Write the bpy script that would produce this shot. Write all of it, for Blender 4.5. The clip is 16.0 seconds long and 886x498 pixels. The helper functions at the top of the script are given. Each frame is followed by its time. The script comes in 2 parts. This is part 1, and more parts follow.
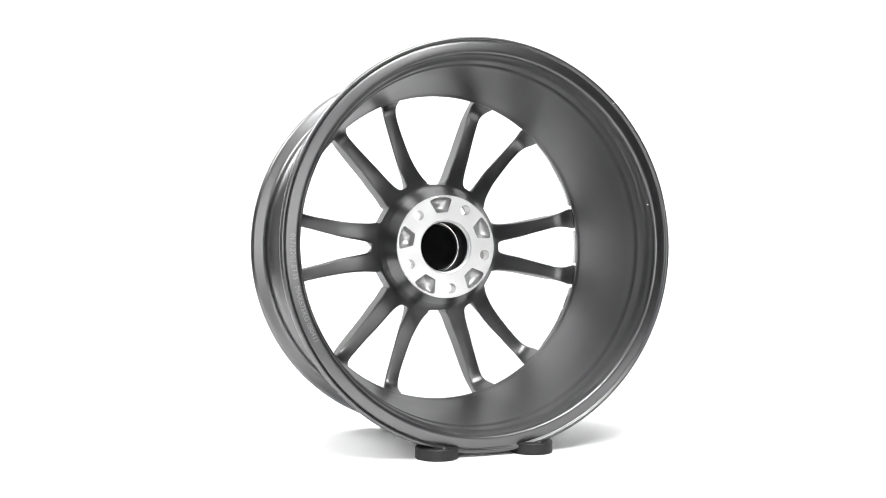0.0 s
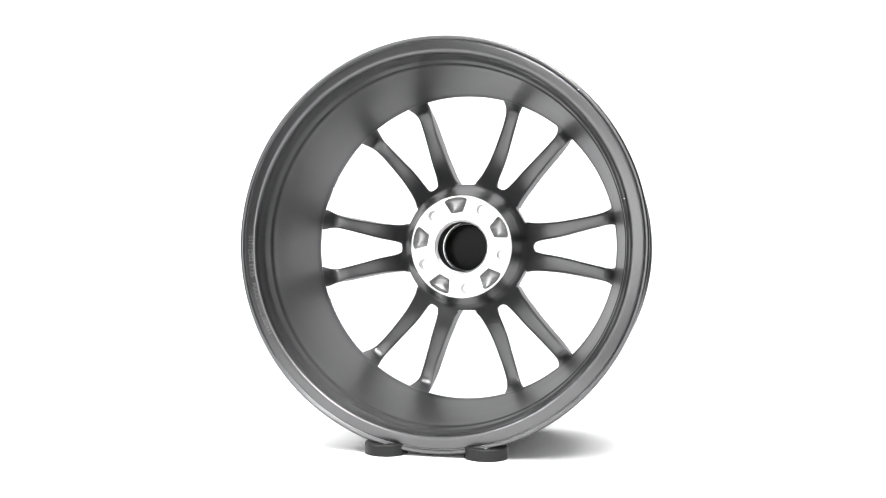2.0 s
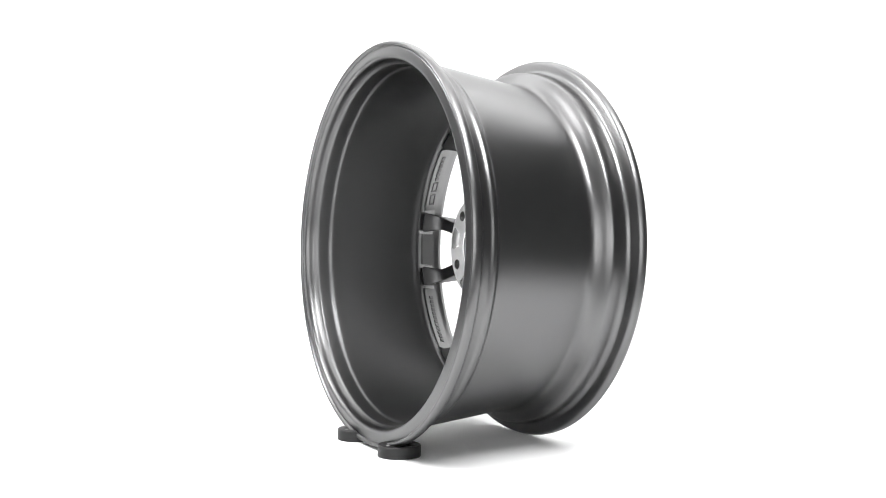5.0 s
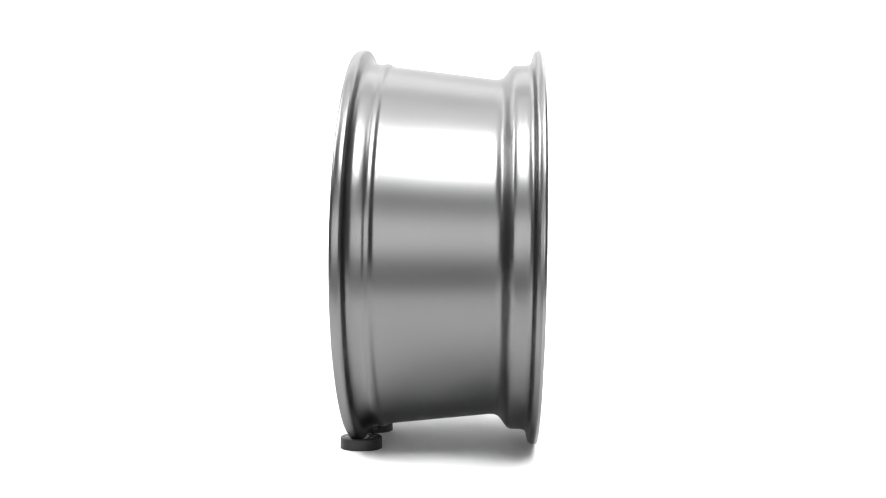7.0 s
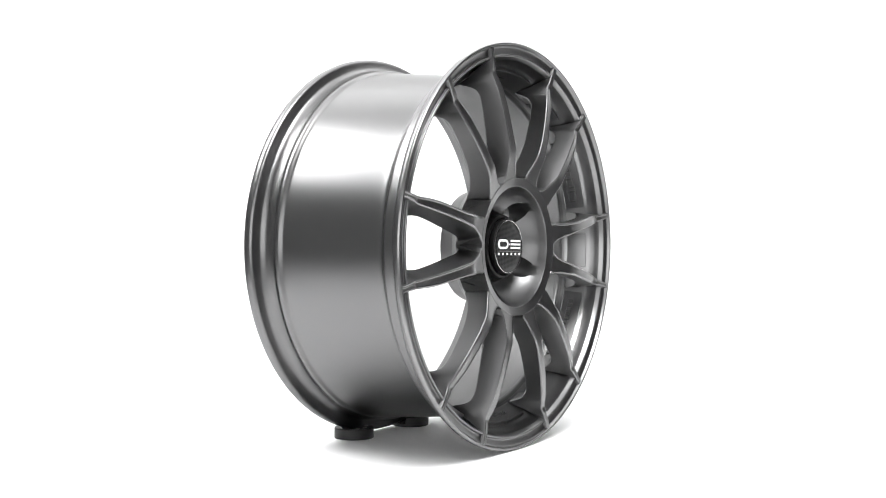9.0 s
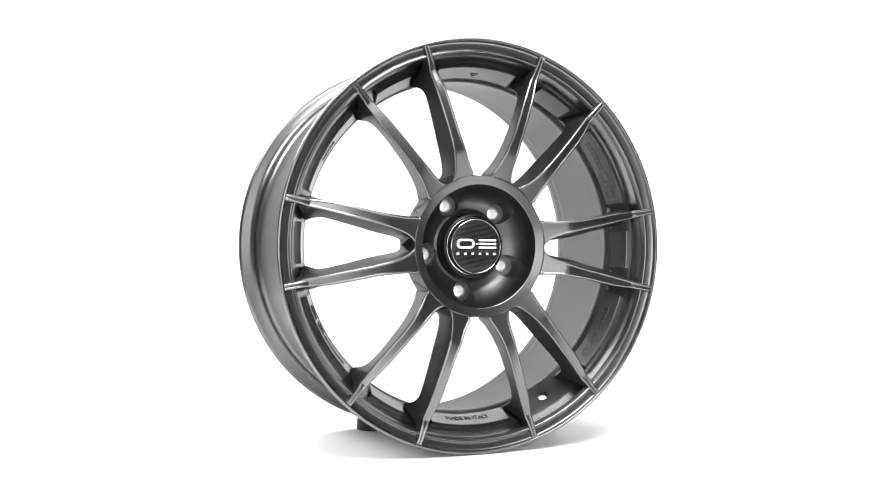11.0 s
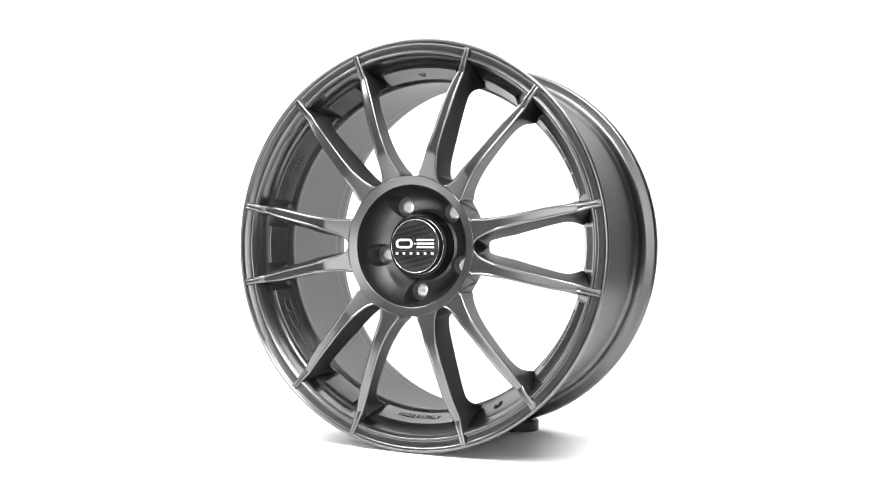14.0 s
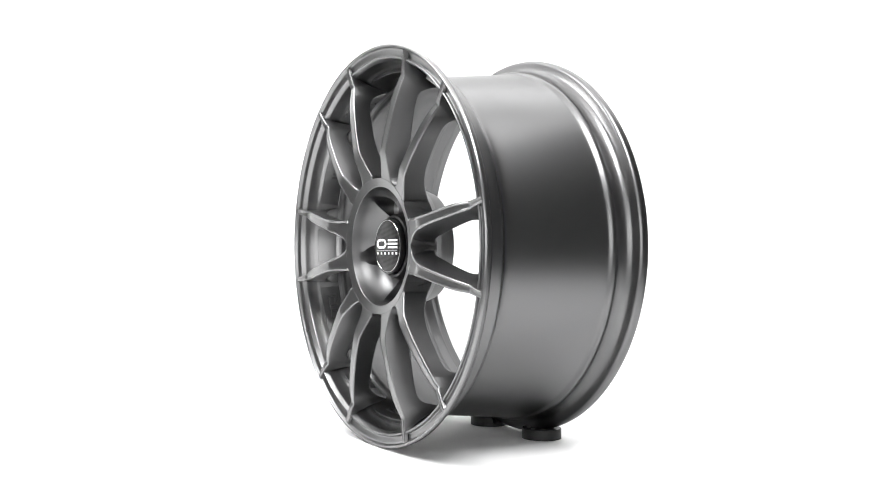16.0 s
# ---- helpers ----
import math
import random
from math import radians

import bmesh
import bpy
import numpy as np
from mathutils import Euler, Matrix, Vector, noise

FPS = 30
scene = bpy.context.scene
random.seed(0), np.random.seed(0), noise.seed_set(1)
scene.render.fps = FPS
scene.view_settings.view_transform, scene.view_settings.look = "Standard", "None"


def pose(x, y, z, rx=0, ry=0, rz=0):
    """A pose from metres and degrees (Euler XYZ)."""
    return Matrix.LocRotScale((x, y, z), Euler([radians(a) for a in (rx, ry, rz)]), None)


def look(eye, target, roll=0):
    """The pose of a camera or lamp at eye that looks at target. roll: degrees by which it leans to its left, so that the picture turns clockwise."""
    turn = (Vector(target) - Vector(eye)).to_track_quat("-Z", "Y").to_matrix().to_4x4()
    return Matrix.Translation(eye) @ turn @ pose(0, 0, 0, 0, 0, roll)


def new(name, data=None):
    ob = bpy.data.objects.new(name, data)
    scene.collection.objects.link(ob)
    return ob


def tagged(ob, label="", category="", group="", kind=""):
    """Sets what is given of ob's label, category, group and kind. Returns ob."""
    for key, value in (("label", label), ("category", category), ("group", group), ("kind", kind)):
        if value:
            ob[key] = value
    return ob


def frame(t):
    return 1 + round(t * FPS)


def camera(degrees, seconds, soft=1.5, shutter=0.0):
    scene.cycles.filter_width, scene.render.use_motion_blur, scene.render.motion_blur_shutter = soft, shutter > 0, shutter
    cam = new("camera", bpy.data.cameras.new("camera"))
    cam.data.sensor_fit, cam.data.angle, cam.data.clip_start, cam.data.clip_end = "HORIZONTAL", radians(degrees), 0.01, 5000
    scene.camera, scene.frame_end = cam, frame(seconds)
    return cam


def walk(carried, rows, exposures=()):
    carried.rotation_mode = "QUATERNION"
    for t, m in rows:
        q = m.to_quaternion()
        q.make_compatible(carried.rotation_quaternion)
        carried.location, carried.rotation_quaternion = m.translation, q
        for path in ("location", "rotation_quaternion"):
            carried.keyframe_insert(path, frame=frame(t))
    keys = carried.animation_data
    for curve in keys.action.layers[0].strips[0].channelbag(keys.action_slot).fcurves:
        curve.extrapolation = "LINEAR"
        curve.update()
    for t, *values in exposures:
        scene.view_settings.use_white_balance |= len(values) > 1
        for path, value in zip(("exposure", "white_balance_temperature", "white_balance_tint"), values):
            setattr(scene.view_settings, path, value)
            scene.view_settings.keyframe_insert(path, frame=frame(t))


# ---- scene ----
# Studio turntable shot: the camera stands still, an alloy wheel turns once round on a white sweep.
from functools import partial

# ---- camera ----
ZC = 0.2475            # height of the wheel's centre
DIST = 1.2539
cam = camera(49.15, 16.0, 1.0)
EYE = pose(0, -DIST, ZC - 0.0121, 90 + 0.4334, 0, 0.4809) @ pose(0, 0, 0, 0, 0, 0.301)
walk(cam, [(0, EYE), (16, EYE)])

# ---- light ----
world = bpy.data.worlds.new("studio")
scene.world = world
world.use_nodes = True
world.node_tree.nodes["Background"].inputs[0].default_value = (1, 1, 1, 1)
world.node_tree.nodes["Background"].inputs[1].default_value = 0.16
scene.view_settings.exposure = 0.0


def softbox(name, eye, target, w, h, watts, colour=(1, 1, 1)):
    data = bpy.data.lights.new(name, "AREA")
    data.shape, data.size, data.size_y, data.energy, data.color = "RECTANGLE", w, h, watts, colour
    ob = new(name, data)
    ob.matrix_world = look(eye, target)
    return ob


softbox("softbox_overhead", (-0.05, -0.25, 1.62), (-0.05, -0.20, 0), 1.8, 0.9, 16)
softbox("softbox_front", (0.24, -0.86, 1.41), (0, 0, 0.25), 0.7, 0.65, 33)
softbox("softbox_camera", (-0.2, -2.0, 0.44), (0, 0, 0.30), 2.4, 0.84, 19.5)
softbox("softbox_left", (-1.04, -0.20, 1.26), (0, 0, 0.25), 0.62, 0.62, 20)
softbox("softbox_back", (0.0, 0.36, 1.12), (0, -0.35, 0.40), 1.8, 0.5, 8)


# ---- materials ----
def material(name, colour, rough, metal=0.0, coat=0.0):
    m = bpy.data.materials.new(name)
    m.use_nodes = True
    b = m.node_tree.nodes["Principled BSDF"]
    b.inputs["Base Color"].default_value = (*colour, 1)
    b.inputs["Roughness"].default_value = rough
    b.inputs["Metallic"].default_value = metal
    b.inputs["Coat Weight"].default_value = coat
    return m, m.node_tree, b


def grain(nt, b, colour, amount, scale, rough, rough_amount, bump, bump_scale):
    """Colour and gloss that vary at two scales, and fine relief, in object space."""
    co = nt.nodes.new("ShaderNodeTexCoord")
    big = nt.nodes.new("ShaderNodeTexNoise")
    big.inputs["Scale"].default_value, big.inputs["Detail"].default_value = scale, 4
    fine = nt.nodes.new("ShaderNodeTexNoise")
    fine.inputs["Scale"].default_value, fine.inputs["Detail"].default_value = bump_scale, 2
    for n in (big, fine):
        nt.links.new(co.outputs["Object"], n.inputs["Vector"])
    ramp = nt.nodes.new("ShaderNodeMix")
    ramp.data_type = "RGBA"
    ramp.inputs["A"].default_value = (*[c * (1 - amount) for c in colour], 1)
    ramp.inputs["B"].default_value = (*[min(1, c * (1 + amount)) for c in colour], 1)
    nt.links.new(fine.outputs["Fac"], ramp.inputs["Factor"])
    nt.links.new(ramp.outputs["Result"], b.inputs["Base Color"])
    mr = nt.nodes.new("ShaderNodeMapRange")
    mr.inputs["To Min"].default_value, mr.inputs["To Max"].default_value = rough - rough_amount, rough + rough_amount
    nt.links.new(big.outputs["Fac"], mr.inputs["Value"])
    nt.links.new(mr.outputs["Result"], b.inputs["Roughness"])
    bp = nt.nodes.new("ShaderNodeBump")
    bp.inputs["Strength"].default_value, bp.inputs["Distance"].default_value = bump, 0.0005
    nt.links.new(fine.outputs["Fac"], bp.inputs["Height"])
    nt.links.new(bp.outputs["Normal"], b.inputs["Normal"])


def metal_paint():
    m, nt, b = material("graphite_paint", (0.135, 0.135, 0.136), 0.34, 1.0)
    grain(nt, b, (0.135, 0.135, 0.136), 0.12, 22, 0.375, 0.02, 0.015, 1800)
    b.inputs["Specular Tint"].default_value = (0.72, 0.72, 0.72, 1)
    return m


def barrel_paint():
    """The outside of the barrel: the same graphite, sprayed smoother."""
    m, nt, b = material("smooth_graphite", (0.145, 0.145, 0.146), 0.26, 1.0)
    grain(nt, b, (0.145, 0.145, 0.146), 0.06, 22, 0.31, 0.01, 0.006, 1800)
    b.inputs["Specular Tint"].default_value = (0.72, 0.72, 0.72, 1)
    return m


def lighter_paint():
    """Lighter, smoother, coated graphite for the ledge plates and the faces that point to the front."""
    m, nt, b = material("lighter_graphite", (0.19, 0.19, 0.191), 0.3, 1.0, 0.3)
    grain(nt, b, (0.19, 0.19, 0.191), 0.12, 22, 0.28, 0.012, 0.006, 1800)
    b.inputs["Coat Roughness"].default_value = 0.07
    b.inputs["Specular Tint"].default_value = (0.72, 0.72, 0.72, 1)
    return m


def machined():
    m, nt, b = material("machined_aluminium", (0.92, 0.92, 0.915), 0.33, 1.0)
    grain(nt, b, (0.92, 0.92, 0.915), 0.06, 60, 0.46, 0.1, 0.06, 900)
    return m


def cast():
    m, nt, b = material("raw_casting", (0.42, 0.42, 0.42), 0.4, 0.95)
    grain(nt, b, (0.42, 0.42, 0.42), 0.2, 120, 0.38, 0.08, 0.3, 500)
    return m


def rubber():
    m, nt, b = material("black_rubber", (0.015, 0.015, 0.015), 0.5)
    grain(nt, b, (0.015, 0.015, 0.0153), 0.3, 60, 0.5, 0.12, 0.2, 900)
    b.inputs["Specular IOR Level"].default_value = 0.3
    return m


def plastic():
    m, nt, b = material("black_plastic", (0.006, 0.006, 0.006), 0.35)
    grain(nt, b, (0.005, 0.005, 0.005), 0.3, 90, 0.35, 0.08, 0.05, 900)
    b.inputs["Specular IOR Level"].default_value = 0.25
    return m


def carbon():
    m, nt, b = material("carbon_weave", (0.03, 0.03, 0.03), 0.4, 0.0, 0.15)
    co = nt.nodes.new("ShaderNodeTexCoord")
    mp = nt.nodes.new("ShaderNodeMapping")
    wv = nt.nodes.new("ShaderNodeTexChecker")
    wv.inputs["Scale"].default_value = 430
    mp.inputs["Rotation"].default_value = (0, radians(38), 0)
    mp.inputs["Scale"].default_value = (1, 0, 0.55)
    for n, c in (("Color1", 0.003), ("Color2", 0.022)):
        wv.inputs[n].default_value = (c, c, c, 1)
    nt.links.new(co.outputs["Object"], mp.inputs["Vector"])
    nt.links.new(mp.outputs["Vector"], wv.inputs["Vector"])
    nt.links.new(wv.outputs["Color"], b.inputs["Base Color"])
    b.inputs["Specular IOR Level"].default_value = 0.25
    b.inputs["Coat Roughness"].default_value = 0.08
    return m


def paper(name, value):
    m, nt, b = material(name, (value, value, value), 0.7)
    grain(nt, b, (value, value, value), 0.012, 3, 0.7, 0.06, 0.04, 300)
    return m


PAINT, BARREL, LIGHTER_PAINT, MACHINED, CAST, RUBBER, PLASTIC, CARBON = metal_paint(), barrel_paint(), lighter_paint(), machined(), cast(), rubber(), plastic(), carbon()
STAMPED = material("worn_stamping", (0.27, 0.27, 0.27), 0.4, 1.0)[0]
GLOSS = material("glossy_black", (0.003, 0.003, 0.003), 0.2)[0]
GLOSS.node_tree.nodes["Principled BSDF"].inputs["Specular IOR Level"].default_value = 0.1
WHITE_PRINT = material("white_print", (0.85, 0.85, 0.85), 0.4)[0]
CHROME = material("polished_ring", (0.5, 0.5, 0.5), 0.2, 1.0)[0]
PAPER, WALL, DARK, PALE = paper("white_paper", 0.84), paper("grey_wall", 0.40), paper("dark_wall", 0.14), paper("pale_wall", 0.75)


# ---- mesh helpers ----
def mesh_of(name, verts, faces, mat, angle=32):
    me = bpy.data.meshes.new(name)
    me.from_pydata(verts, [], faces)
    bm = bmesh.new()
    bm.from_mesh(me)
    bmesh.ops.recalc_face_normals(bm, faces=bm.faces[:])
    bm.to_mesh(me)
    bm.free()
    me.materials.append(mat)
    me.polygons.foreach_set("use_smooth", [True] * len(me.polygons))
    me.set_sharp_from_angle(angle=radians(angle))
    return me


def refinish(me, test, mat=None):
    """Give some faces of a part another finish, the lighter coated graphite unless told."""
    me.materials.append(mat or LIGHTER_PAINT)
    for p in me.polygons:
        if test(p.center, p.normal):
            p.material_index = len(me.materials) - 1
    return me


def part(name, me, parent, label=""):
    ob = new(name, me)
    ob.parent = parent
    if label:
        tagged(ob, label)
    return ob


def polar(r, a, y):
    """A point of the wheel: radius, angle in degrees as seen from its face, and place along the axle."""
    return (-r * math.cos(radians(a)), y, r * math.sin(radians(a)))


def rounded(profile, steps=3, closed=True):
    """Rounds a profile's corners a little (corner cutting)."""
    pts = [Vector(p) for p in profile]
    for _ in range(steps - 1):
        out = []
        n = len(pts)
        for i in range(n if closed else n - 1):
            a, b = pts[i], pts[(i + 1) % n]
            out += [a * 0.8 + b * 0.2, a * 0.2 + b * 0.8]
        pts = out
    return [tuple(p) for p in pts]


def lathe(name, profile, mat, seg=192, closed=True, angle=32):
    verts = [polar(r, 360 * k / seg, y) for k in range(seg) for r, y in profile]
    n, faces = len(profile), []
    for k in range(seg):
        a, b = k * n, ((k + 1) % seg) * n
        for i in range(n if closed else n - 1):
            j = (i + 1) % n
            faces.append((a + i, a + j, b + j, b + i))
    if not closed:
        faces.append([k * n for k in range(seg)][::-1])
        faces.append([k * n + n - 1 for k in range(seg)])
    return mesh_of(name, verts, faces, mat, angle)


def tube(rings, foot=True):
    """Vertices and faces of a solid between equal rings; without a foot, the first ring stays open."""
    n = len(rings[0])
    verts = [p for ring in rings for p in ring]
    faces = [(k * n + i, k * n + (i + 1) % n, (k + 1) * n + (i + 1) % n, (k + 1) * n + i)
             for k in range(len(rings) - 1) for i in range(n)]
    faces += [tuple(range(n))[::-1]] * foot + [tuple(range((len(rings) - 1) * n, len(rings) * n))]
    return verts, faces


def cut(me, cutters, mat):
    """The mesh with solids cut out of it."""
    ob = new("blank", me)
    tools = []
    for verts, faces in cutters:
        tool = new("tool", mesh_of("tool", verts, faces, mat))
        mod = ob.modifiers.new("cut", "BOOLEAN")
        mod.operation, mod.object, mod.solver = "DIFFERENCE", tool, "EXACT"
        tools.append(tool)
    bpy.context.view_layer.update()
    done = bpy.data.meshes.new_from_object(ob.evaluated_get(bpy.context.evaluated_depsgraph_get()))
    for o in (ob, *tools):
        bpy.data.objects.remove(o)
    done.polygons.foreach_set("use_smooth", [True] * len(done.polygons))
    done.set_sharp_from_angle(angle=radians(32))
    return done


def curve(keys, x):
    """Smooth reading of a table of (x, value)."""
    xs, vs = [k[0] for k in keys], [k[1] for k in keys]
    if x <= xs[0]:
        return vs[0]
    for i in range(len(xs) - 1):
        if x <= xs[i + 1]:
            h = xs[i + 1] - xs[i]
            s = (x - xs[i]) / h
            d = (vs[i + 1] - vs[i]) / h
            m0 = d if i == 0 else 0.5 * (d + (vs[i] - vs[i - 1]) / (xs[i] - xs[i - 1]))
            m1 = d if i + 2 == len(xs) else 0.5 * (d + (vs[i + 2] - vs[i + 1]) / (xs[i + 2] - xs[i + 1]))
            return ((2 * s**3 - 3 * s**2 + 1) * vs[i] + (s**3 - 2 * s**2 + s) * h * m0
                    + (3 * s**2 - 2 * s**3) * vs[i + 1] + (s**3 - s**2) * h * m1)
    return vs[-1]


# ---- setting ----
def box(x0, x1, y0, y1, z0, z1):
    v = [(x, y, z) for x in (x0, x1) for y in (y0, y1) for z in (z0, z1)]
    return v, [(0, 1, 3, 2), (4, 6, 7, 5), (0, 4, 5, 1), (2, 3, 7, 6), (0, 2, 6, 4), (1, 5, 7, 3)]


FRONT, BACK = -0.56, 0.45     # where the white sheet ends before the wheel, and where it rises behind it


def setting():
    def wall(name, dims, mat, label):
        tagged(new(name, mesh_of(name, *box(*dims), mat)), label, name.split("_")[0], kind="structure")
    # floor and backdrop are one sheet with a curved foot
    foot = 0.06
    line = [(FRONT, 0.0), (BACK - foot, 0.0)] + [(BACK - foot + foot * math.sin(a), foot - foot * math.cos(a)) for a in [k * math.pi / 32 for k in range(1, 16)]] + [(BACK, foot), (BACK, 2.3)]
    back = [(BACK + 0.01, 2.3), (BACK + 0.01, -0.012), (FRONT, -0.012)]
    tagged(new("floor", mesh_of("floor", *tube([[(x, y, z) for y, z in line + back] for x in (-1.0, 0.86)]), PAPER)), "white seamless studio sheet that sweeps up behind the wheel", "floor", kind="structure")
    wall("ground", (-2.4, 2.4, -2.6, 0.68, -0.06, -0.012), DARK, "dark studio floor round the white sheet")
    # unseen walls and ceiling, added and toned to steer reflections and fill light
    wall("wall_back", (-2.4, 2.4, 0.68, 0.74, -0.06, 2.3), WALL, "unseen grey wall added behind the sheet")
    wall("wall_left", (-2.5, -2.4, -2.6, 0.68, -0.05, 2.3), WALL, "unseen grey side wall added for the wheel's reflections")
    wall("wall_right", (2.4, 2.5, -2.6, 0.68, -0.05, 2.3), DARK, "unseen dark side wall added to darken the wheel's reflections")
    wall("wall_front", (-2.5, 2.5, -2.7, -2.6, -0.05, 2.3), PALE, "unseen pale wall added behind the camera for fill light")
    wall("ceiling", (-2.5, 2.5, -2.7, 0.68, 2.3, 2.4), WALL, "unseen grey ceiling added to close the room")


setting()

# ---- the wheel ----
wheel = new("alloy_wheel")
tagged(wheel, "graphite grey alloy car wheel with twelve paired spokes", "wheel")

RIM = [(0.2442, 0.0026), (0.2464, 0.0020), (0.2475, -0.0006), (0.2470, -0.0042), (0.2448, -0.0079), (0.2385, -0.0095),
       (0.2322, -0.0108), (0.2294, -0.0155), (0.2296, -0.0290), (0.2287, -0.0330), (0.2245, -0.0370), (0.2180, -0.0414),
       (0.2138, -0.0452), (0.2119, -0.0508), (0.2121, -0.058), (0.2190, -0.115), (0.2262, -0.1768), (0.2270, -0.1818), (0.2300, -0.1855),
       (0.2307, -0.1898), (0.2292, -0.1938), (0.2296, -0.1998), (0.2312, -0.2058), (0.2345, -0.2100), (0.2400, -0.2115),
       (0.2450, -0.2124), (0.2471, -0.2148), (0.2476, -0.2192), (0.2470, -0.2228), (0.2454, -0.2252),
       (0.2428, -0.2250), (0.2417, -0.2228), (0.2409, -0.2221), (0.2401, -0.2228), (0.2345, -0.2236), (0.2300, -0.2241), (0.2282, -0.2238),
       (0.2269, -0.2224), (0.2256, -0.2198), (0.2247, -0.2140), (0.2230, -0.2095), (0.2214, -0.2070), (0.2208, -0.1990), (0.2206, -0.1908), (0.2185, -0.1868),
       (0.2180, -0.1728), (0.2120, -0.115), (0.2052, -0.064), (0.2028, -0.058), (0.2029, -0.054), (0.2065, -0.049),
       (0.2140, -0.036), (0.2212, -0.0235), (0.2235, -0.0205), (0.2256, -0.014), (0.2270, -0.0072), (0.2274, -0.0062), (0.2294, -0.0028),
       (0.2303, -0.0014), (0.2315, -0.0010), (0.2326, -0.0016), (0.2333, -0.0042), (0.2350, -0.0042), (0.2418, -0.0022), (0.2430, 0.0008)]
SLOPE = Vector((-0.5, -0.866))      # down the ledge behind the lip (radius, axle)
OUTWARD = Vector((-0.866, 0.5))     # off the ledge
LEDGE = Vector((0.2140, -0.036))


def on_ledge(a0, u, v, h):
    """A point on the sloping ledge: arc metres u, slope metres v, height h, round the angle a0. What stands on it falls away to the back."""
    if h > 0.001:
        h += 0.16 * (0.0125 - v)
    q = LEDGE + SLOPE * v + OUTWARD * h
    return polar(q.x, a0 + math.degrees(u / LEDGE.x), q.y)


def build_rim():
    me = lathe("rim", rounded(RIM, 3), PAINT, 256, angle=40)
    ring = lambda h, r: [on_ledge(-61.5, r * math.cos(k * math.tau / 24), r * math.sin(k * math.tau / 24), h) for k in range(24)]
    hole = tube([ring(-0.03, 0.0054), ring(-0.002, 0.0054), ring(0.0, 0.0066), ring(0.004, 0.0075)])
    me = refinish(cut(me, [hole], PAINT), lambda c, n: c.y < -0.2118 or (c.y < -0.004 and n.x * c.x + n.z * c.z > 0.02), BARREL)
    # front-facing faces of the lip and ledge get the lighter graphite
    return part("rim", refinish(me, lambda c, n: c.y > -0.05 and n.y > 0.05), wheel, "smooth graphite rim barrel with rolled flanges")


rim = build_rim()

V_FRONT = [(0.0846, 0), (0.0850, 1.4), (0.0862, 2.9), (0.0890, 4.6), (0.0940, 6.3), (0.102, 7.7), (0.116, 8.9), (0.135, 9.7), (0.162, 10.1), (0.19, 10.4), (0.2165, 10.7), (0.23, 10.9), (0.245, 10.9)]
V_BACK = [(0.0915, 0), (0.0918, 1.5), (0.0926, 2.6), (0.0945, 3.7), (0.099, 4.6), (0.108, 5.3), (0.120, 5.8), (0.134, 6.4), (0.150, 7.3), (0.18, 8.4), (0.196, 8.6), (0.202, 8.0), (0.2065, 7.2), (0.212, 8.6), (0.22, 10.0), (0.23, 10.6), (0.245, 10.7)]
L_FRONT = [(0.0842, 30), (0.0844, 26), (0.0850, 23.3), (0.089, 22.0), (0.0945, 20.4), (0.1025, 18.7), (0.1125, 17.4), (0.135, 15.6), (0.157, 14.9), (0.19, 14.2), (0.2165, 13.2), (0.23, 12.9), (0.245, 12.7)]
L_BACK = [(0.0856, 30), (0.0858, 26), (0.0864, 23.5), (0.090, 22.0), (0.097, 19.6), (0.1063, 17.9), (0.125, 15.8), (0.152, 14.5), (0.18, 14.0), (0.198, 14.4), (0.206, 15.2), (0.212, 14.4), (0.22, 13.4), (0.23, 13.1), (0.245, 12.9)]
Y_FRONT = [(0.0744, -0.0056), (0.083, -0.0030), (0.089, -0.0012), (0.097, 0.0012), (0.106, 0.0040), (0.1155, 0.0069), (0.1172, 0.0074), (0.1190, 0.0076), (0.13, 0.0079), (0.15, 0.0074), (0.17, 0.0060), (0.19, 0.0036),
           (0.205, 0.0002), (0.212, -0.0018), (0.2155, -0.0022), (0.2185, -0.0010), (0.23, 0.0002), (0.2425, 0.0012), (0.245, 0.0008)]
Y_BACK = [(0.0744, -0.0545), (0.0766, -0.0515), (0.080, -0.0456), (0.083, -0.0413), (0.086, -0.0384), (0.089, -0.0362), (0.095, -0.0325), (0.105, -0.0275), (0.115, -0.0242), (0.13, -0.0216), (0.16, -0.0206), (0.185, -0.0212), (0.193, -0.0232), (0.199, -0.0285), (0.204, -0.0390), (0.207, -0.0480), (0.211, -0.042), (0.22, -0.024), (0.23, -0.008), (0.2425, -0.004), (0.245, -0.003)]
RADII = [0.0744, 0.0766, 0.080, 0.083, 0.0841, 0.08425, 0.0844, 0.0846, 0.0848, 0.0850, 0.08555, 0.08565, 0.0858, 0.0861, 0.0864, 0.0870, 0.0878, 0.0889, 0.0900, 0.0908, 0.0914,
         0.0915, 0.09165, 0.0918, 0.0922, 0.0926, 0.0933, 0.0942, 0.0955, 0.0975, 0.1005] + [0.104 + 0.004 * k for k in range(24)] + [0.1985, 0.201, 0.2035, 0.206, 0.209, 0.212, 0.2145,
         0.2165, 0.2185, 0.221, 0.225, 0.23, 0.235, 0.239, 0.2415, 0.2428, 0.2436]


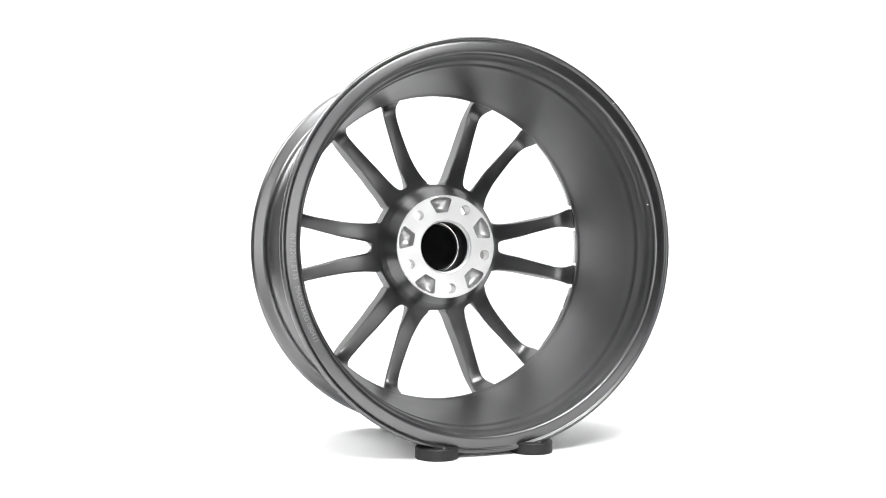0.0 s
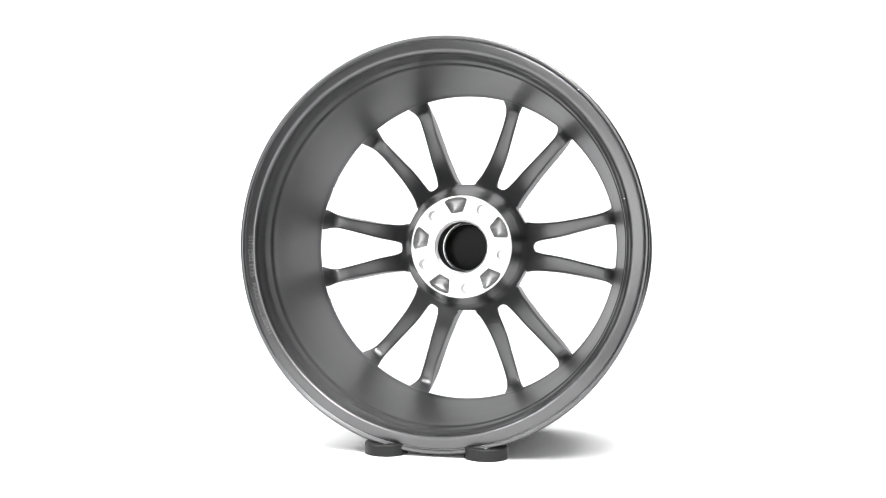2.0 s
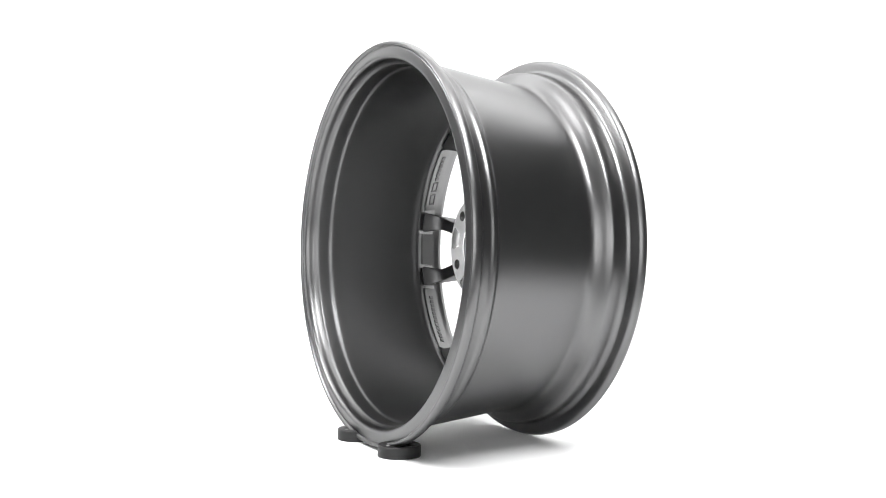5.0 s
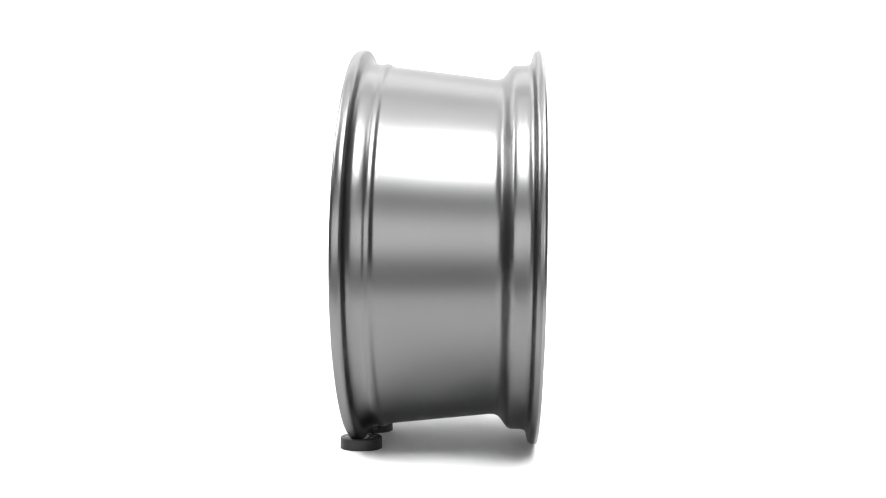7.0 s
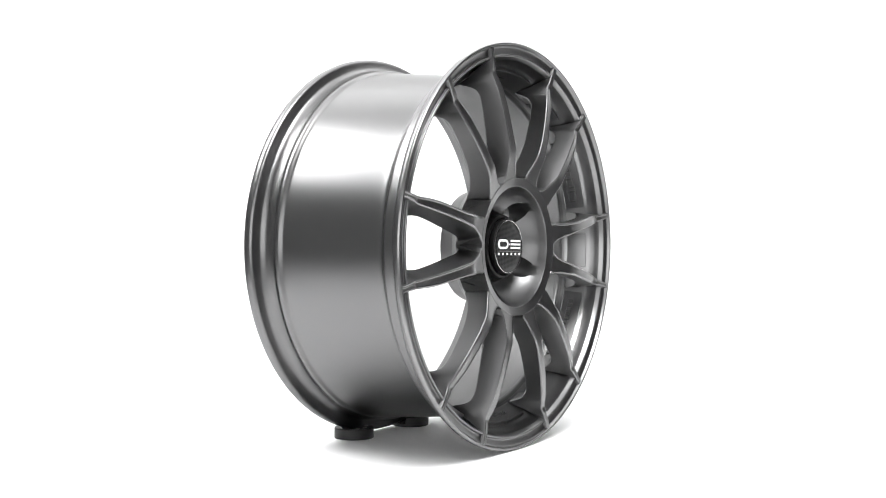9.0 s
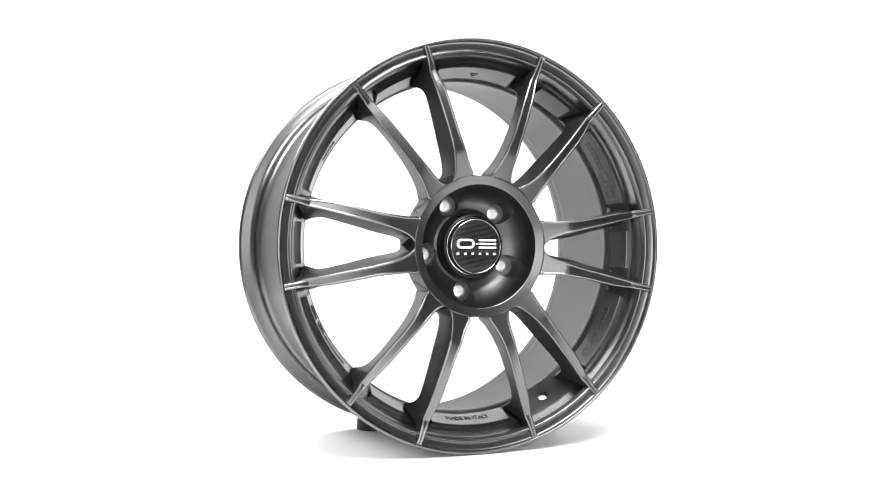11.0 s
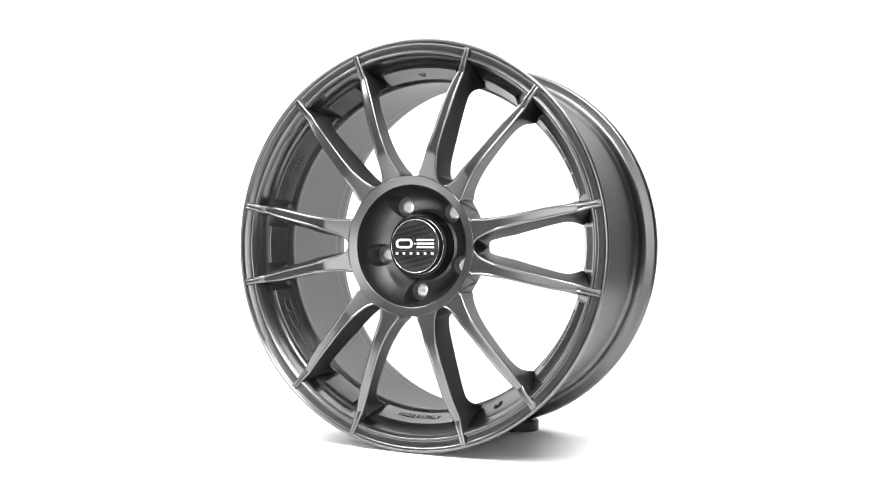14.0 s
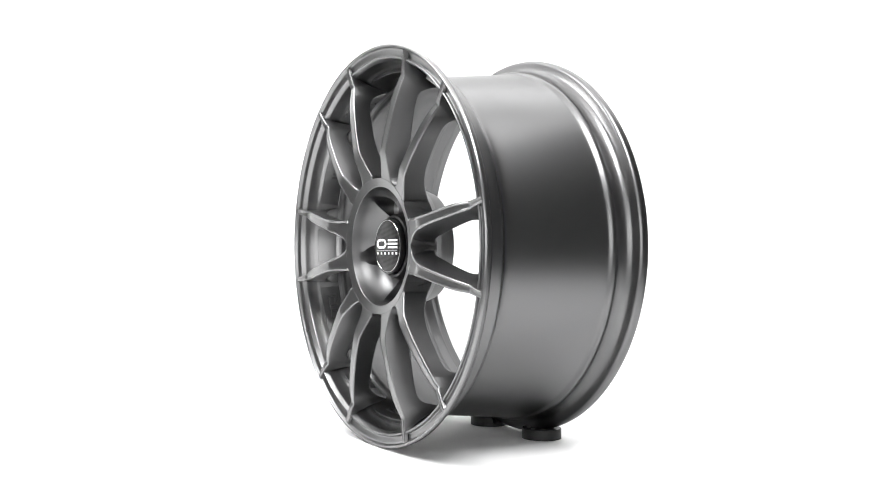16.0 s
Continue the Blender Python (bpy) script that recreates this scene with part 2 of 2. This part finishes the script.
def spoke_mesh(side):
    """One spoke of a pair about angle 0: side 1 lies anticlockwise of the pair's middle, -1 clockwise."""
    rings = []
    for r in RADII:
        vf, vb, lf, lb = (curve(t, r) for t in (V_FRONT, V_BACK, L_FRONT, L_BACK))
        vb, lb = max(vb, 0), min(lb, 30)
        yf, yb = curve(Y_FRONT, r), curve(Y_BACK, r)
        deg = math.degrees(1 / r)
        span = (lf - vf) / deg
        bv = min(0.0019, span * 0.24, vf / deg * 0.6)
        bl = min(0.0019, span * 0.24, (30 - lf) / deg * 0.6)
        cv, cl = min(0.0026, vb / deg * 0.6), min(0.0026, (30 - lb) / deg * 0.6)
        thick = yf - yb
        ev, el = min(cv, thick * 0.3), min(cl, thick * 0.3)
        wall_v = (vf + (vb - vf) * 0.5, yf - thick * 0.5)
        if vb <= 0 < vf:      # the sloping bottom of the notch between a pair
            wall_v = (0, yf - bv - thick * 0.85 * (r - 0.0846) / 0.0069)
        # a rounded edge in three facets on the face, with a fine raised bead inside it
        sv, sl = 0.26 * bv, 0.26 * bl
        pts = [(vf + bv * deg, yf), (vf + 1.65 * bv * deg, yf - sv), *[(vf + 1.65 * bv * deg + (lf - vf - 1.65 * (bv + bl) * deg) * k / 6, yf - sv + (sv - sl) * k / 6) for k in range(1, 6)], (lf - 1.65 * bl * deg, yf - sl), (lf - bl * deg, yf), (lf - 0.52 * bl * deg, yf - 0.2 * bl), (lf - 0.2 * bl * deg, yf - 0.48 * bl), (lf, yf - 0.95 * bl),
               (lf + (lb - lf) * 0.5, yf - thick * 0.5), (lb, yb + el),
               (lb - 0.3 * cl * deg, yb + 0.3 * el), (lb - cl * deg, yb), *[(lb - cl * deg + (vb + cv * deg - lb + cl * deg) * k / 6, yb - 0.0016 * k / 6 * (1 - k / 6)) for k in range(1, 6)], (vb + cv * deg, yb), (vb + 0.3 * cv * deg, yb + 0.3 * ev),
               (vb, yb + ev), wall_v, (vf, yf - 0.95 * bv), (vf + 0.2 * bv * deg, yf - 0.48 * bv), (vf + 0.52 * bv * deg, yf - 0.2 * bv)]
        rings.append([polar(r, side * a, y) for a, y in pts])
    # lighter graphite on the spoke's front, picked by normal; flanks and back stay darker
    return refinish(mesh_of("spoke", *tube(rings, False), PAINT, 17), lambda c, n: n.y > 0.45)


SPIN = -0.6     # how far the wheel stands turned on its axle


def build_spokes():
    meshes = {s: spoke_mesh(s) for s in (1, -1)}
    for k in range(6):
        for s in (1, -1):
            ob = part("spoke", meshes[s], wheel)
            ob.rotation_euler = (0, radians(60 * k + SPIN), 0)


build_spokes()

HUB = [(0.0838, -0.0080), (0.0756, -0.0080), (0.0748, -0.0059), (0.0744, -0.0057), (0.0740, -0.0060), (0.0734, -0.0078), (0.0722, -0.0140), (0.0698, -0.0215), (0.0653, -0.0300),
       (0.0595, -0.0370), (0.0525, -0.0415), (0.0455, -0.0428), (0.0424, -0.0410), (0.0410, -0.0340), (0.0400, -0.0290), (0.0386, -0.0262), (0.0365, -0.0252), (0.0352, -0.0256),
       (0.0350, -0.0300), (0.0335, -0.0350), (0.0333, -0.0660), (0.0341, -0.0668), (0.0341, -0.0700), (0.0352, -0.0708), (0.0352, -0.0730), (0.0360, -0.0740), (0.0677, -0.0740), (0.0686, -0.0732),
       (0.0692, -0.0712), (0.0722, -0.0630), (0.0780, -0.0490), (0.0838, -0.0366)]
LUG = 118.9


def build_hub():
    me = lathe("hub", HUB, PAINT, 180, angle=28)
    def drill(a, steps):
        c = Vector(polar(0.056, a, 0))
        return tube([[(c.x + r * math.cos(k * math.tau / 28), y, c.z + r * math.sin(k * math.tau / 28)) for k in range(28)] for y, r in steps])
    tools = []
    for k in range(5):
        tools.append(drill(LUG + 72 * k, [(0.02, 0.0158), (-0.0300, 0.0150), (-0.0490, 0.0122), (-0.0550, 0.0082), (-0.0552, 0.0068), (-0.09, 0.0068)]))
        a = LUG + 36 + 72 * k
        def ring(y, g):
            """A rounded wedge, drawn in towards its middle by g."""
            return [polar(0.0565 + (r - 0.0565) * g, a + da * g, y) for r, da in
                    ((0.0462, -8.6), (0.0470, -10), (0.0628, -14), (0.0648, -12.5), (0.0658, -8), (0.0662, 0),
                     (0.0658, 8), (0.0648, 12.5), (0.0628, 14), (0.0470, 10), (0.0462, 8.6), (0.0455, 0))]
        tools.append(tube([ring(-0.08, 1.03), ring(-0.0735, 1.0), ring(-0.0690, 0.90), ring(-0.0655, 0.66), ring(-0.0636, 0.36), ring(-0.0630, 0.08)]))
    done = cut(me, tools, PAINT)
    # bare metal on the mounting face, rough casting in its pockets
    done.materials.clear()
    for m in (PAINT, MACHINED, CAST, CAST, LIGHTER_PAINT, PLASTIC):
        done.materials.append(m)
    for p in done.polygons:
        c = p.center
        r = math.hypot(c.x, c.z)
        # index 4: the lighter graphite where the hub's outer ring points to the front
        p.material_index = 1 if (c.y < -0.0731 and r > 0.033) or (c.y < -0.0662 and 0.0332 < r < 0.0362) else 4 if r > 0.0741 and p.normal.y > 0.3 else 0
        if -0.0735 <= c.y < -0.0622 and 0.044 < r < 0.0672:
            near = min(abs((math.degrees(math.atan2(c.z, -c.x)) - LUG - 36 + 36 + 720) % 72 - 36), 99)
            p.material_index = 3 if near < 17 else 0
        lug = min(math.hypot(c.x - q[0], c.z - q[2]) for q in (polar(0.056, LUG + 72 * k, 0) for k in range(5)))
        if lug < 0.0124 and -0.0731 < c.y < -0.0485:
            p.material_index = 2
        if r < 0.0428 and c.y > -0.0422:
            p.material_index = 5
    bare = done.copy()
    for me, keep in ((done, lambda i: i not in (1, 3)), (bare, lambda i: i in (1, 3))):
        bm = bmesh.new()
        bm.from_mesh(me)
        bmesh.ops.delete(bm, geom=[f for f in bm.faces if not keep(f.material_index)], context="FACES")
        bm.to_mesh(me)
        bm.free()
    ob = part("hub", done, wheel, "dished graphite hub with five bolt holes")
    part("mounting_face", bare, ob, "bright bare machined mounting face")
    return ob


hub = build_hub()


def disc(name, profile, mat, parent, seg=72, label=""):
    return part(name, lathe(name, profile, mat, seg, closed=False), parent, label)


cap = disc("center_cap", [(0.0345, -0.0250), (0.0348, -0.0205), (0.0340, -0.0188), (0.0322, -0.0184), (0.0316, -0.0190)], PLASTIC, wheel, 96, "black centre cap with bright rim")
disc("cap_disc", [(0.0314, -0.0200), (0.0314, -0.0187), (0.0305, -0.0181), (0.0200, -0.0177), (0.0090, -0.0175), (0.0005, -0.0175)], CARBON, cap, 96, "glossy dark woven carbon disc")
part("cap_ring", lathe("cap_ring", [(0.0319, -0.0192), (0.0319, -0.0181), (0.0323, -0.0178), (0.0327, -0.0181), (0.0328, -0.0192)], CHROME, 96), cap, "thin bright ring")
disc("cap_back", [(0.0333, -0.0255), (0.0333, -0.0262), (0.0310, -0.0265), (0.0005, -0.0265)], GLOSS, cap, 72, "glossy black plastic back of the cap")
part("cap_collar", lathe("cap_collar", [(0.0333, -0.0262), (0.0333, -0.0290), (0.0327, -0.0297), (0.0318, -0.0295), (0.0313, -0.0262)], PAINT, 96), cap, "thin grey collar behind the cap")


def prism(outline, y0, y1):
    """A flat shape in the plane of the wheel's face, as seen from the front (u right, w up)."""
    return tube([[(-u, y1, w) for u, w in outline], [(-u, y0, w) for u, w in outline]])


def stadium(w, h, cx, cy, n=10):
    out = []
    for k in range(2 * n + 2):
        s = 1 if k <= n else -1
        t = -math.pi / 2 + math.pi * (k if k <= n else k - 1) / n
        out.append((cx + s * (w - h) / 2 + h / 2 * math.cos(t), cy + h / 2 * math.sin(t)))
    return out


def ring_prism(outer, inner, y0, y1):
    n = len(outer)
    verts = [(-u, y, w) for y in (y1, y0) for ring in (outer, inner) for u, w in ring]
    faces = []
    for i in range(n):
        j = (i + 1) % n
        faces += [(i, j, n + j, n + i), (2 * n + i, 3 * n + i, 3 * n + j, 2 * n + j), (i, 2 * n + i, 2 * n + j, j), (n + i, n + j, 3 * n + j, 3 * n + i)]
    return verts, faces


def build_emblem():
    y0, y1 = -0.0184, -0.0171
    part("emblem_ring", mesh_of("emblem_ring", *ring_prism(stadium(0.0235, 0.0118, -0.0140, 0.0030), stadium(0.0175, 0.0064, -0.0140, 0.0030), y0, y1), WHITE_PRINT), cap, "white pill-shaped outline")
    part("emblem_dot", mesh_of("emblem_dot", *prism(stadium(0.0021, 0.0020, 0.0004, 0.0030, 5), y0, y1), WHITE_PRINT), cap, "white dot")
    for w in (0.0074, 0.0030, -0.0014):
        part("emblem_bar", mesh_of("emblem_bar", *prism([(0.003, w - 0.0012), (0.0262, w - 0.0012), (0.0262, w + 0.0012), (0.003, w + 0.0012)], y0, y1), WHITE_PRINT), cap, "white printed bar")
    part("emblem_line", mesh_of("emblem_line", *prism([(-0.0268, -0.0062), (0.0268, -0.0062), (0.0268, -0.0049), (-0.0268, -0.0049)], y0, y1), CHROME), cap, "thin silver line")
    me = mesh_of("emblem_tick", *prism([(-0.0016, -0.0104), (0.0016, -0.0104), (0.0016, -0.0076), (-0.0016, -0.0076)], y0, y1), WHITE_PRINT)
    for k in range(6):
        part("emblem_tick", me, cap).location = (0.0240 - 0.0096 * k, 0, 0)


build_emblem()


# ---- plates and raised characters on the ledge behind the lip ----
def ledge_block(a0, u0, u1, v0, v1, h0, h1, n=12):
    rings = []
    for k in range(n + 1):
        u = u0 + (u1 - u0) * k / n
        b = min(0.0006, 0.3 * (h1 - h0))
        rings.append([on_ledge(a0, u, v0, h0), on_ledge(a0, u, v0, h1 - b), on_ledge(a0, u, v0 + b, h1), on_ledge(a0, u, v1 - b, h1), on_ledge(a0, u, v1, h1 - b), on_ledge(a0, u, v1, h0)])
    return tube(rings)


def join(solids):
    verts, faces = [], []
    for v, f in solids:
        n = len(verts)
        verts += v
        faces += [tuple(i + n for i in q) for q in f]
    return verts, faces


def build_plates():
    short = mesh_of("ledge_plate", *ledge_block(0, -0.0235, 0.0235, -0.0135, 0.0125, -0.003, 0.0020), LIGHTER_PAINT)
    wide = mesh_of("ledge_plate", *ledge_block(30, -0.0512, 0.0512, -0.0135, 0.0125, -0.003, 0.0020, 20), LIGHTER_PAINT)
    for k in range(6):
        for me in (short, wide):
            if me is short and k == 5:
                continue
            part("ledge_plate", me, wheel).rotation_euler = (0, radians(60 * k + SPIN), 0)


build_plates()


def text_mesh(name, words, size, depth, place, mat):
    """Raised characters, bent by place(u, v, h)."""
    data = bpy.data.curves.new("words", "FONT")
    data.body, data.size, data.align_x, data.align_y, data.extrude, data.resolution_u = words, size, "CENTER", "CENTER", depth / 2, 2
    ob = new("words", data)
    bpy.context.view_layer.update()
    me = bpy.data.meshes.new_from_object(ob.evaluated_get(bpy.context.evaluated_depsgraph_get()))
    bpy.data.objects.remove(ob)
    for v in me.vertices:
        v.co = place(v.co.x, v.co.y, v.co.z + depth / 2)
    me.name = name
    me.materials.clear()
    me.materials.append(mat)
    return me


def build_lettering():
    part("raised_lettering", text_mesh("raised_lettering", "MADE IN ITALY", 0.0105, 0.0012, lambda u, v, h: on_ledge(-90 + SPIN, 0.8 * u, v + 0.001, h + 0.0017), PAINT), rim, "small raised words on the ledge")
    for a0, cells in ((210, ((-0.030, 0.017), (-0.009, 0.015), (0.004, 0.0055), (0.011, 0.0055), (0.018, 0.0055), (0.025, 0.0055), (0.032, 0.0055), (0.039, 0.0055))),
                      (30, ((-0.034, 0.017), (-0.014, 0.015), (0.000, 0.0055), (0.007, 0.0055), (0.014, 0.0055), (0.021, 0.0055), (0.028, 0.0055), (0.035, 0.0055))),
                      (-30, tuple((-0.036 + 0.0066 * k, 0.0046) for k in range(12))),
                      (150, tuple((-0.012 + 0.0055 * k, 0.0036) for k in range(5))),
                      (90, ((0.0, 0.009), (0.0, 0.005)))):
        solids = []
        for i, (u, w) in enumerate(cells):
            big = w > 0.01
            v = 0.0055 if big else 0.0036
            if big:     # an outlined block
                for v0, v1 in ((-v, -v + 0.0022), (v - 0.0022, v)):
                    solids.append(ledge_block(a0 + SPIN, u - w / 2, u + w / 2, v0 + 0.001, v1 + 0.001, 0.0015, 0.0030, 4))
                for u0 in (u - w / 2, u + w / 2 - 0.0022):
                    solids.append(ledge_block(a0 + SPIN, u0, u0 + 0.0022, -v + 0.0032, v - 0.0012, 0.0015, 0.0030, 1))
            elif a0 == 90:
                solids.append(ledge_block(90 + SPIN, u - w / 2, u + w / 2, -0.001 + 0.004 * i, 0.0015 + 0.004 * i, 0.0015, 0.0030, 2))
            else:
                solids.append(ledge_block(a0 + SPIN, u - w / 2, u + w / 2, -v + 0.001, v + 0.001, 0.0015, 0.0030, 2))
        part("raised_marking", mesh_of("raised_marking", *join(solids), PAINT), rim, "row of small raised bars on the ledge")

    def on_flange(a0, u, v, h):
        r = 0.2335 - v
        return polar(r, a0 - math.degrees(u / 0.2335), -0.2235 - h)
    part("stamped_number", text_mesh("stamped_number", "01712202 ET35   MAX675KG 080411", 0.0081, 0.0007, partial(on_flange, -13), STAMPED), rim, "stamped row of letters and digits")


build_lettering()


def build_chips():
    """Two spots on the back flange where the paint has chipped off."""
    for r, a, y, w in ((0.2432, 133.4, -0.2249, 0.0010), (0.2250, 166.6, -0.2190, 0.0009)):
        c = Vector(polar(r, a, y))
        ring = lambda g, dy: [(c.x + g * w * math.cos(k * 0.7854 + 0.3) * (1 + 0.25 * (k % 2)), c.y + dy, c.z + 0.7 * g * w * math.sin(k * 0.7854 + 0.3)) for k in range(8)]
        part("paint_chip", mesh_of("paint_chip", *tube([ring(1, 0.0012), ring(1, -0.0003), ring(0.6, -0.0005)]), MACHINED), rim, "bare metal chip in the paint")


build_chips()

# ---- rubber pads under the back flange ----
PAD_H, PAD_R = 0.0135, 0.0255


def pad_mesh(side):
    """A rubber puck, pressed down where the wheel's flange stands on it; its own centre is the origin."""
    cx, cy = side * 0.0605, -0.2185
    verts, faces, seg = [], [], 72
    radii = [0.004, 0.0078, 0.0082] + [PAD_R * k / 12 for k in range(5, 12)] + [PAD_R - 0.0008, PAD_R]
    def top(x, y, r):
        z = PAD_H - (0.0009 if r >= PAD_R - 1e-6 else 0.0065 if r < 0.008 else 0.0)
        if -0.2268 < y + cy < -0.2095:
            z = min(z, 0.2494 - 0.0003 - math.sqrt(0.2476**2 - (x + cx) ** 2))
        return max(z, 0.002)
    verts.append((0, 0, top(0, 0, 0)))
    for r in radii:
        for k in range(seg):
            x, y = r * math.cos(k * math.tau / seg), r * math.sin(k * math.tau / seg)
            verts.append((x, y, top(x, y, r)))
    base = len(verts)
    for k in range(seg):
        verts.append((PAD_R * math.cos(k * math.tau / seg), PAD_R * math.sin(k * math.tau / seg), 0.0))
    for k in range(seg):
        j = (k + 1) % seg
        faces.append((0, 1 + k, 1 + j))
        for i in range(len(radii)):
            a = 1 + i * seg
            faces.append((a + k, a + seg + k, a + seg + j, a + j))
    faces.append(tuple(range(base, base + seg))[::-1])
    return mesh_of("rubber_pad", verts, faces, RUBBER, 40)


pads = []
for side in (-1, 1):
    pad = new("rubber_pad", pad_mesh(side))
    tagged(pad, "round black rubber pad propping the wheel's back flange", "pad", "pads under the wheel")
    pads.append((pad, side))
    for k in range(8):      # small bright rivets sunk in the top, clear of the flange
        x, y = 0.0165 * math.cos(k * math.tau / 8 + 0.2), 0.0165 * math.sin(k * math.tau / 8 + 0.2)
        if not -0.2300 < y - 0.2150 < -0.2065:
            ring = [(0.0026, PAD_H - 0.001), (0.0026, PAD_H + 0.0004), (0.0021, PAD_H + 0.0008), (0.0013, PAD_H + 0.0005), (0.0011, PAD_H - 0.0004)]
            part("rivet", mesh_of("rivet", *tube([[(x + q * math.cos(j * math.tau / 16), y + q * math.sin(j * math.tau / 16), z) for j in range(16)] for q, z in ring]), STAMPED), pad, "small worn metal eyelet")


# ---- what moves ----
def turn(t):
    return 379.918 - 16.0927 * t - 0.132 * math.sin(t / 2) - 0.007 * math.cos(t / 2)


def motions():
    times = [0.5 * k for k in range(33)]
    walk(wheel, [(t, pose(0, 0, 0, 0, 0, turn(t)) @ pose(0.0057, 0.1088, ZC, -0.6285)) for t in times])
    for pad, side in pads:
        walk(pad, [(t, pose(0, 0, 0, 0, 0, turn(t)) @ pose(0.0057 + side * 0.0605, 0.1088 - 0.2150, 0)) for t in times])


motions()
